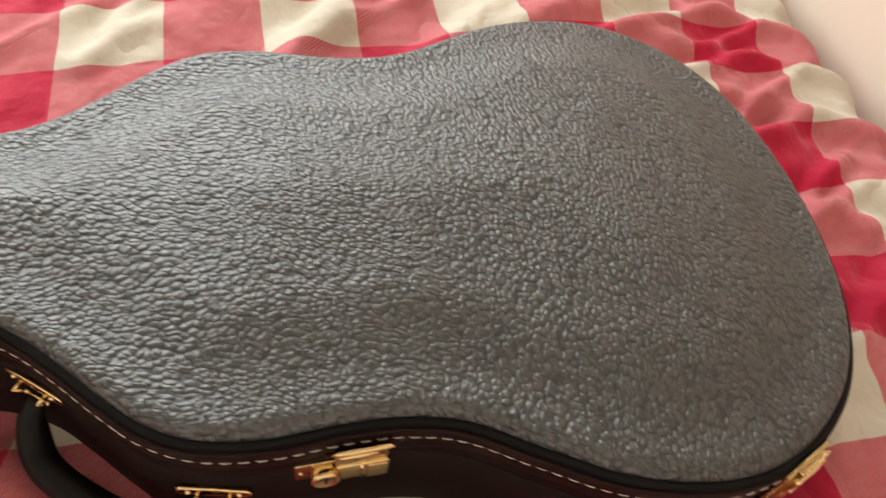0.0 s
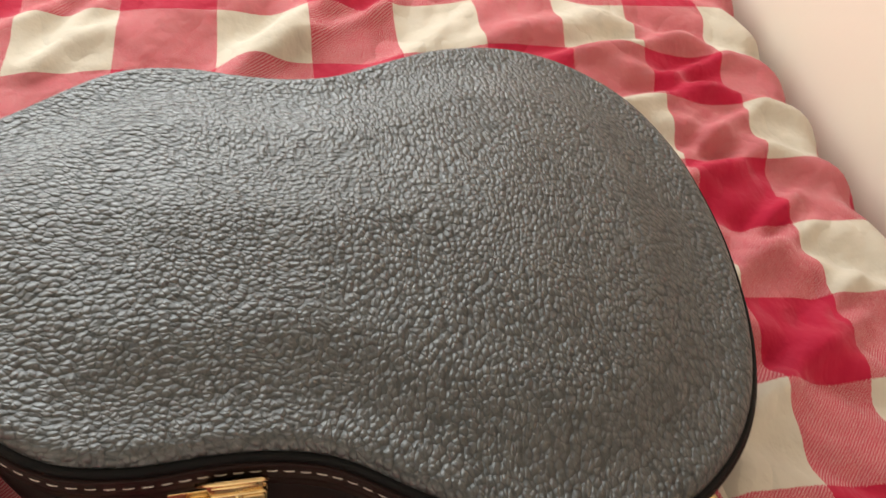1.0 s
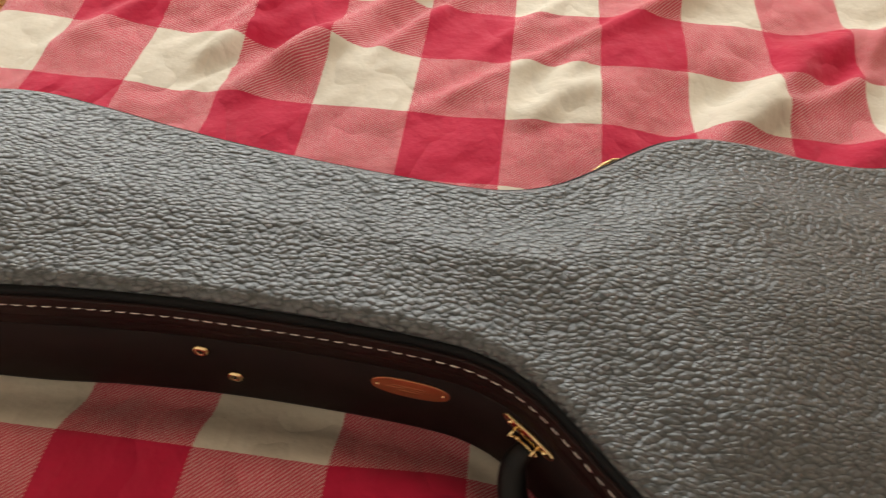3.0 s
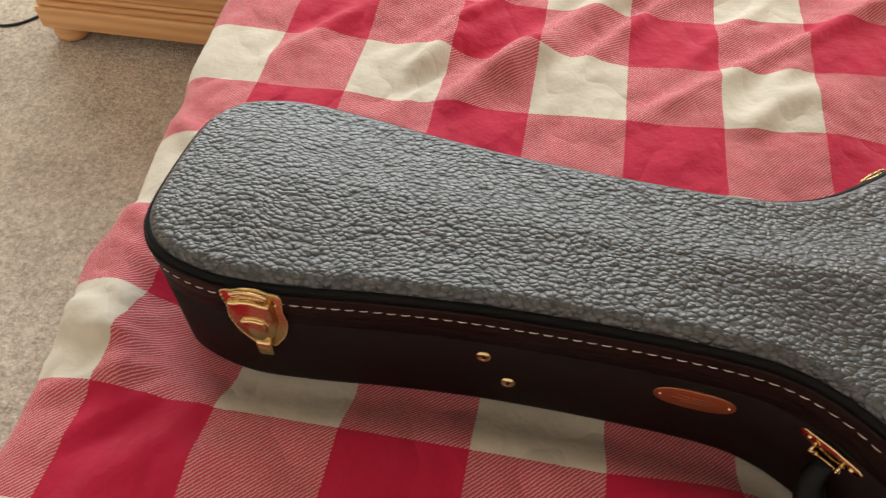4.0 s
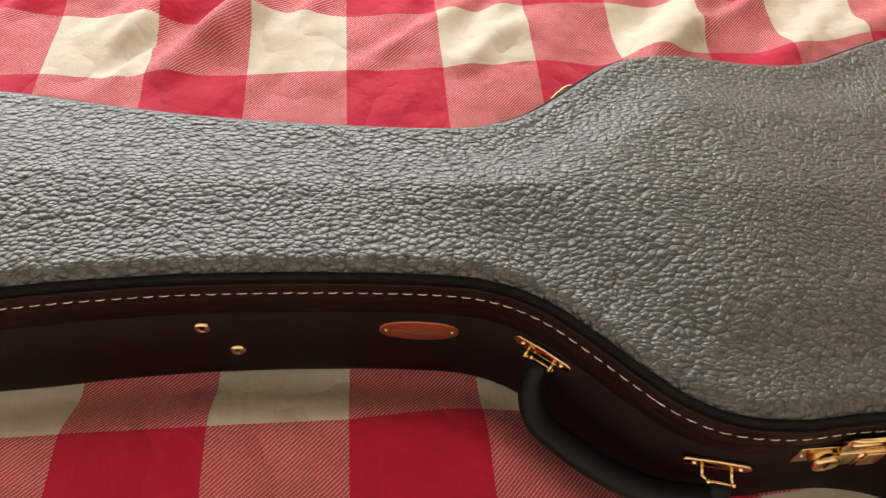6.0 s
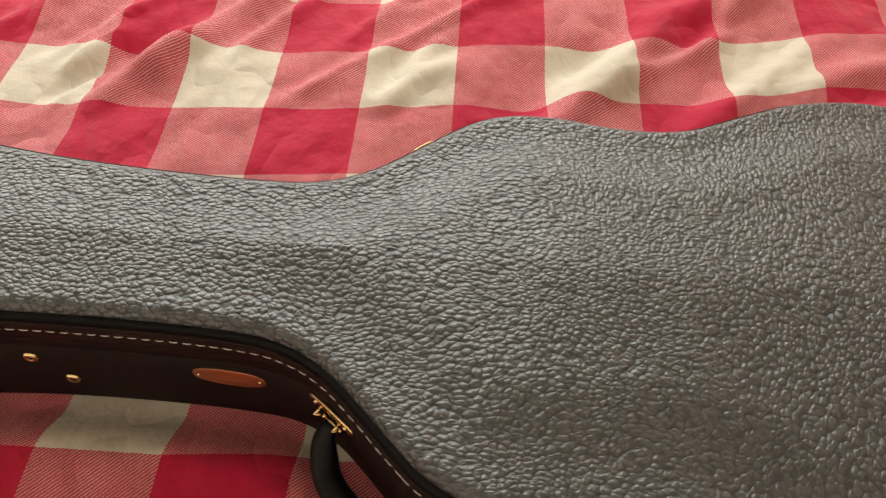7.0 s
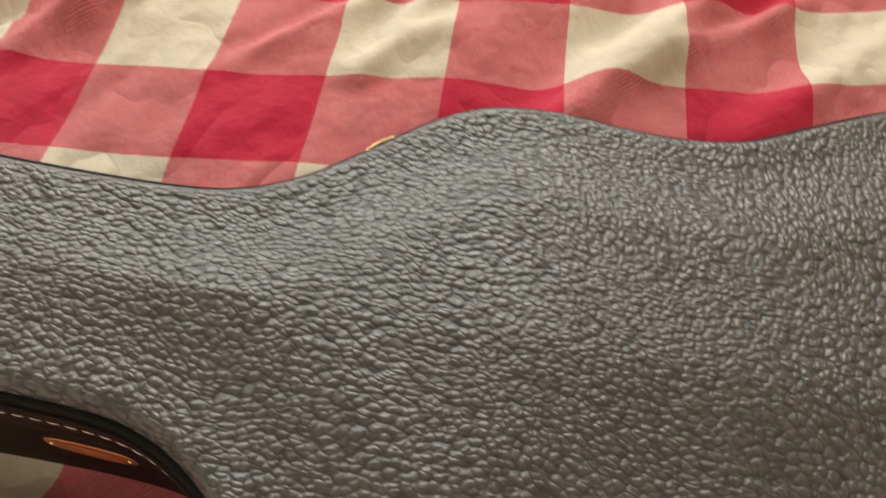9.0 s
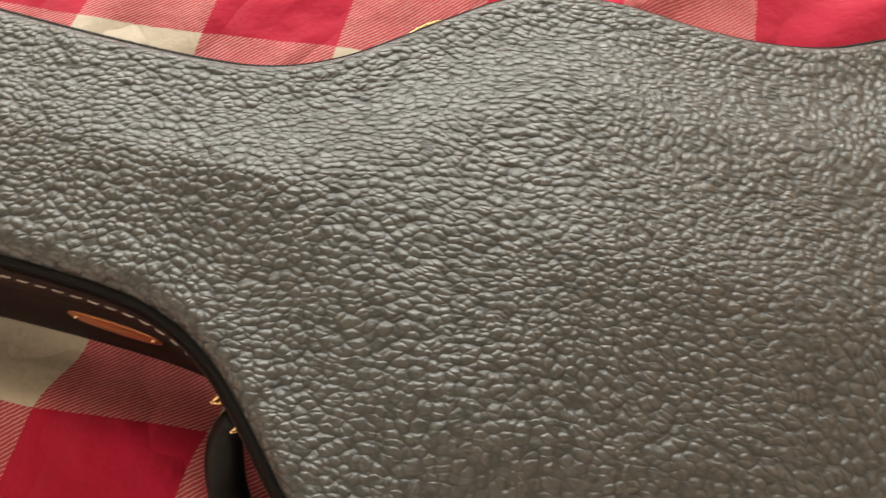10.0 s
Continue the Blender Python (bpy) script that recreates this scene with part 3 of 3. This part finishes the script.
def ridge(x, y, a, b, width, height):
    """A fold from a to b: a soft crest with a shallow trough beside it."""
    a, b = np.array(a), np.array(b)
    d = b - a
    L = np.hypot(*d)
    d = d / L
    s = (x - a[0]) * d[0] + (y - a[1]) * d[1]
    n = -(x - a[0]) * d[1] + (y - a[1]) * d[0]
    n = n + 0.12 * width * np.sin(s / L * 9.0)
    along = smooth01(s / (0.35 * L) + 0.2) * smooth01((L - s) / (0.35 * L) + 0.2)
    return height * along * (np.exp(-(n / width) ** 2) - 0.45 * np.exp(-((n - 1.7 * width) / (1.2 * width)) ** 2))


FOLDS = [((0.26, 0.05), (0.33, 0.16), 0.016, 0.013), ((0.44, 0.17), (0.56, 0.30), 0.020, 0.014), ((0.36, 0.05), (0.44, 0.14), 0.022, 0.013), ((0.92, 0.06), (1.02, 0.20), 0.026, 0.016), ((0.68, 0.07), (0.74, 0.16), 0.014, 0.009),
         ((0.000, -0.06), (0.10, -0.13), 0.014, 0.010), ((0.005, -0.20), (0.09, -0.25), 0.014, 0.010), ((0.01, -0.33), (0.10, -0.36), 0.018, 0.012),
         ((0.22, 0.06), (0.42, 0.30), 0.012, 0.008), ((0.46, 0.08), (0.60, 0.30), 0.010, 0.008), ((0.88, 0.02), (1.12, 0.20), 0.011, 0.008), ((0.70, 0.16), (0.90, 0.33), 0.010, 0.007), ((1.02, 0.10), (1.18, 0.34), 0.011, 0.008), ((0.34, 0.28), (0.50, 0.50), 0.013, 0.008), ((0.58, 0.32), (0.86, 0.52), 0.014, 0.009),
         ((0.30, -0.03), (0.47, 0.21), 0.024, 0.017), ((0.27, -0.005), (0.325, 0.075), 0.008, 0.007), ((0.52, -0.01), (0.77, 0.225), 0.013, 0.0085),
         ((0.65, 0.01), (0.75, 0.11), 0.017, 0.011), ((0.84, -0.04), (0.97, 0.14), 0.028, 0.020), ((1.00, -0.02), (1.24, 0.20), 0.020, 0.010), ((1.10, 0.06), (1.40, 0.16), 0.024, 0.012),
         ((0.40, 0.20), (0.64, 0.42), 0.024, 0.013), ((0.18, 0.17), (0.36, 0.38), 0.026, 0.013), ((0.76, 0.22), (1.00, 0.44), 0.022, 0.012), ((0.95, 0.19), (1.22, 0.30), 0.028, 0.013),
         ((0.08, 0.03), (0.20, 0.19), 0.016, 0.008), ((0.60, 0.13), (0.72, 0.30), 0.012, 0.006), ((0.05, -0.26), (0.13, -0.44), 0.020, 0.012), ((0.06, -0.16), (0.115, -0.28), 0.018, 0.010),
         ((0.150, -0.345), (0.015, -0.300), 0.008, 0.0055), ((0.152, -0.360), (0.010, -0.365), 0.007, 0.0050), ((0.158, -0.372), (0.030, -0.440), 0.008, 0.0055), ((0.172, -0.382), (0.075, -0.480), 0.008, 0.0045),
         ((0.140, -0.310), (0.020, -0.245), 0.009, 0.0055), ((0.205, -0.392), (0.150, -0.480), 0.010, 0.0040), ((0.475, -0.385), (0.535, -0.370), 0.006, 0.0035), ((0.41, -0.52), (0.52, -0.47), 0.020, 0.004), ((0.10, -0.50), (0.24, -0.44), 0.022, 0.006),
         ((1.17, -0.08), (1.52, 0.02), 0.014, 0.015), ((1.26, -0.20), (1.52, -0.10), 0.014, 0.015), ((1.29, -0.33), (1.53, -0.21), 0.014, 0.015), ((1.30, -0.45), (1.53, -0.33), 0.014, 0.015), ((1.22, 0.04), (1.52, 0.12), 0.014, 0.015), ((1.38, -0.12), (1.54, -0.02), 0.010, 0.011), ((1.40, -0.25), (1.54, -0.16), 0.010, 0.011), ((1.40, 0.02), (1.54, 0.08), 0.010, 0.011), ((1.42, -0.37), (1.54, -0.28), 0.010, 0.010)]


def bed_cover():
    us = np.arange(-0.42, 2.0001, 0.008)
    vs = np.arange(-1.30, 1.3001, 0.008)
    U, V = np.meshgrid(us, vs, indexing="ij")
    r = 0.038
    quarter = r * math.pi / 2

    def wrap(t, lo, hi):
        """Flat between lo and hi, then over a round edge and straight down."""
        over = np.maximum(t - (hi - r), 0)
        under = np.maximum((lo + r) - t, 0)
        ang_o, ang_u = np.clip(over / r, 0, math.pi / 2), np.clip(under / r, 0, math.pi / 2)
        pos = np.clip(t, lo + r, hi - r) + r * np.sin(ang_o) - r * np.sin(ang_u)
        dz = -(r * (1 - np.cos(ang_o)) + np.maximum(over - quarter, 0)) - (r * (1 - np.cos(ang_u)) + np.maximum(under - quarter, 0))
        return pos, dz

    wav = np.array([[noise.noise(Vector((u * 2.3, v * 3.1, 4.0))) for v in vs] for u in us])
    fold = np.array([[noise.noise(Vector((u * 5.0 + v * 2.0, v * 5.5 - u * 3.0, 1.0))) for v in vs] for u in us])
    small = np.array([[noise.noise(Vector((u * 13.0 - v * 5.0, v * 14.0, 7.0))) for v in vs] for u in us])
    rim = np.interp(V, [-0.60, -0.41, -0.27, -0.20, -0.03, 0.11, 0.40], [0.030, 0.028, 0.004, 0.016, 0.000, -0.020, -0.026])
    X, dzx = wrap(U, rim, BED_X1 + 0.012)
    Y, dzy = wrap(V, BED_Y0 - 0.01, BED_Y1 + 0.01)
    Z = dzx + dzy
    # distance outside the case, for the flat bed under it
    world_loop = np.array([(CASE_AT @ Vector((p[0], p[1], 0))).to_2d() for p in LOOP[::8]])
    pts = np.stack([X.ravel(), Y.ravel()], 1)
    d = dist_to_loop(pts, world_loop)
    loc = np.array(CASE_INV)
    pu = loc[0, 0] * pts[:, 0] + loc[0, 1] * pts[:, 1] + loc[0, 3]
    pv = loc[1, 0] * pts[:, 0] + loc[1, 1] * pts[:, 1] + loc[1, 3]
    top = LOOP[LOOP[:, 1] >= 0]
    order = np.argsort(top[:, 0])
    inside = (pu > 0.007) & (pu < 1.166) & (abs(pv) < np.interp(pu, top[order, 0], top[order, 1]))
    d = np.where(inside, 0, d).reshape(X.shape)
    free = smooth01((d - 0.012) / 0.05)
    near = smooth01((-0.30 - Y) / 0.10) * (1 - smooth01((X - 1.05) / 0.2))
    amp = (1 - 0.65 * near)
    crisp = abs(small) ** 0.7 * np.sign(small)
    H = amp * (0.0085 * fold + 0.0036 * crisp + 0.004 * wav)
    for a, b, w, h in FOLDS:
        H = H + ridge(X, Y, a, b, w, h)
    # gathers towards the wall side
    g = smooth01((U - 1.22) / 0.22)
    ph = (V + 0.55 * U + 0.03 * wav)
    H = H + g * (0.0055 * np.sin(ph * 2 * math.pi / 0.098) + 0.0030 * np.sin(ph * 2 * math.pi / 0.057 + 1.3 + 3 * wav))
    hang = smooth01((-Z) / 0.05)
    Z = Z + (1 - hang) * (H * free + (SINK - 0.002) * (1 - smooth01((d - 0.004) / 0.062)) ** 1.3)
    X = X + hang * (np.where(U < 0.5, -1, 1) * (0.010 * np.sin(V * 2 * math.pi / 0.16 + 4 * wav) * 0.5 + 0.004 * fold))
    X = X + smooth01((U - 1.42) / 0.16) * (0.005 * np.sin(ph * 2 * math.pi / 0.098 + 0.6) + 0.008 * fold)
    X = np.where(U > 1.3, np.minimum(X, ROOM_E - 0.006), X)
    # the weave runs a little askew, more so where the cover is gathered
    lift = np.interp(U, [0.0, 0.53, 0.64, 0.75, 0.86, 0.97, 1.08, 1.19, 1.30, 1.40, 1.52], [0.003, 0.003, 0.014, 0.024, 0.038, 0.044, 0.055, 0.076, 0.086, 0.081, 0.075])
    pull = smooth01((U - 0.85) / 0.40)
    TV = SQ * np.where(V > lift, (V - lift) / 0.108, (V - lift) / (0.1037 - 0.0050 * pull)) + 0.002 * fold
    TU = SQ * ((U - 0.421) / 0.1095 + 4 + smooth01((U - 1.10) / 0.25) * (0.08 - V) * (0.60 + 2.4 * (U - 1.375)))
    nu, nv = U.shape
    me = bpy.data.meshes.new("bedspread")
    idx = np.arange(nu * nv).reshape(nu, nv)
    quads = np.stack([idx[:-1, :-1], idx[1:, :-1], idx[1:, 1:], idx[:-1, 1:]], -1).reshape(-1, 4)
    me.from_pydata(np.stack([X, Y, Z], -1).reshape(-1, 3).tolist(), [], quads.tolist())
    layer = me.uv_layers.new(name="cloth")
    tex = np.stack([TU, TV], -1).reshape(-1, 2)[quads.ravel()]
    layer.data.foreach_set("uv", tex.astype(np.float32).ravel())
    me.materials.append(GINGHAM)
    me.polygons.foreach_set("use_smooth", np.ones(len(me.polygons), bool))
    ob = new("bedspread", me)
    mod = ob.modifiers.new("thickness", "SOLIDIFY")
    mod.thickness, mod.offset = 0.0016, -1
    tagged(ob, "rumpled red and white gingham check cotton bedspread covering the bed", "bedspread")


bed_cover()


def bed():
    base = new("bed")
    base.location = ((BED_X0 + BED_X1) / 2, 0, FLOOR_Z)
    tagged(base, "double bed with a thick mattress under a gingham bedspread", "bed")
    hx = (BED_X1 - BED_X0) / 2 - 0.006
    bm = box(bmesh.new(), -hx, hx, BED_Y0 + 0.006, BED_Y1 - 0.006, 0.22, 0.462, 0.045, 4)
    # pressed in where the case lies
    part("mattress", bm, MATTRESS, base)
    bm = box(bmesh.new(), -hx + 0.01, hx - 0.01, BED_Y0 + 0.02, BED_Y1 - 0.02, 0.08, 0.219, 0.008)
    part("bed_base", bm, MATTRESS, base)
    for x in (-hx + 0.08, hx - 0.08):
        for y in (BED_Y0 + 0.1, BED_Y1 - 0.1):
            bm = lathe(bmesh.new(), [(0.022, 0.0), (0.030, 0.04), (0.030, 0.0795)], pose(x, y, 0), 16)
            part("bed_leg", bm, PINE, base)


bed()


# ---- room ----
def slab(name, x0, x1, y0, y1, z0, z1, material, label):
    ob = new(name, finish(name, box(bmesh.new(), x0, x1, y0, y1, z0, z1), material, False))
    tagged(ob, label, name.split("_")[0], kind="structure")
    return ob


slab("floor", ROOM_W - 0.2, ROOM_E + 0.2, ROOM_S - 0.2, ROOM_N + 0.2, FLOOR_Z - 0.15, FLOOR_Z, CARPET, "beige short pile carpet covering the bedroom floor")
slab("ceiling", ROOM_W - 0.2, ROOM_E + 0.2, ROOM_S - 0.2, ROOM_N + 0.2, CEIL_Z, CEIL_Z + 0.15, WHITE, "plain cream painted bedroom ceiling")
slab("wall_east", ROOM_E, ROOM_E + 0.15, ROOM_S - 0.15, ROOM_N + 0.15, FLOOR_Z, CEIL_Z, WALL, "warm white painted wall beside the bed")
slab("wall_west", ROOM_W - 0.15, ROOM_W, ROOM_S - 0.15, ROOM_N + 0.15, FLOOR_Z, CEIL_Z, WALL, "warm white painted bedroom wall")
# unseen; set close and white as a reflector for the near cloth
slab("wall_south", ROOM_W, ROOM_E, ROOM_S - 0.15, ROOM_S, FLOOR_Z, CEIL_Z, BOUNCE_WHITE, "unseen white wall added close by to bounce light onto the bed")


def north_wall():
    bm = bmesh.new()
    y0, y1 = ROOM_N, ROOM_N + 0.15
    box(bm, ROOM_W, WIN_X0, y0, y1, FLOOR_Z, CEIL_Z)
    box(bm, WIN_X1, ROOM_E, y0, y1, FLOOR_Z, CEIL_Z)
    box(bm, WIN_X0, WIN_X1, y0, y1, FLOOR_Z, WIN_Z0)
    box(bm, WIN_X0, WIN_X1, y0, y1, WIN_Z1, CEIL_Z)
    ob = new("wall_north", finish("wall_north", bm, WALL, False))
    tagged(ob, "warm white wall with a wide window opening", "wall", kind="structure")


north_wall()


# ---- bedside cabinet on the carpet ----
def cabinet():
    x0, x1, y0, y1 = -0.757, -0.10, 0.630, 1.08
    cx, cy = (x0 + x1) / 2, (y0 + y1) / 2
    ob = new("bedside_cabinet")
    ob.location = (cx, cy, FLOOR_Z)
    tagged(ob, "honey pine bedside cabinet on bun feet standing on carpet", "cabinet")
    hx, hy = (x1 - x0) / 2, (y1 - y0) / 2
    part("body", box(bmesh.new(), -hx + 0.022, hx - 0.022, -hy + 0.022, hy - 0.01, 0.125, 0.60, 0.003), PINE, ob)
    part("top", box(bmesh.new(), -hx, hx, -hy, hy, 0.60, 0.625, 0.006), PINE, ob)
    part("plinth", box(bmesh.new(), -hx + 0.004, hx - 0.004, -hy + 0.004, hy, 0.045, 0.098, 0.004), PINE, ob, "moulded pine plinth")
    part("moulding", box(bmesh.new(), -hx + 0.010, hx - 0.010, -hy + 0.010, hy, 0.0985, 0.112, 0.005), PINE, ob)
    part("bead", box(bmesh.new(), -hx + 0.016, hx - 0.016, -hy + 0.016, hy, 0.1125, 0.1245, 0.005), PINE, ob)
    part("drawer_front", box(bmesh.new(), -hx + 0.05, hx - 0.05, -hy + 0.012, -hy + 0.0218, 0.15, 0.36, 0.004), PINE, ob)
    for x in (-hx + 0.046, hx - 0.046):
        for y in (-hy + 0.046, hy - 0.046):
            bm = lathe(bmesh.new(), [(0.026, 0.0), (0.038, 0.008), (0.043, 0.022), (0.038, 0.036), (0.030, 0.0448)], pose(x, y, 0), 28)
            part("bun_foot", bm, PINE, ob, "turned pine bun foot")


cabinet()


def cable():
    pts = catmull([(-0.80, 0.82, 0), (-0.84, 0.72, 0), (-0.90, 0.675, 0), (-0.98, 0.70, 0), (-1.10, 0.80, 0), (-1.30, 0.86, 0)], 8)
    bm = bmesh.new()
    prev = None
    for i, p in enumerate(pts):
        d = pts[min(i + 1, len(pts) - 1)] - pts[max(i - 1, 0)]
        d = Vector(d).normalized()
        side = d.cross(Vector((0, 0, 1)))
        c = Vector(p) + Vector((0, 0, FLOOR_Z + 0.0034))
        cur = [bm.verts.new(c + side * (0.0034 * math.cos(a)) + Vector((0, 0, 0.0034 * math.sin(a)))) for a in np.linspace(0, 2 * math.pi, 10, endpoint=False)]
        if prev:
            for k in range(10):
                bm.faces.new((prev[k], prev[(k + 1) % 10], cur[(k + 1) % 10], cur[k]))
        prev = cur
    ob = new("cable", finish("cable", bm, CABLE))
    tagged(ob, "thin dark electric cable lying on the carpet", "cable")


cable()
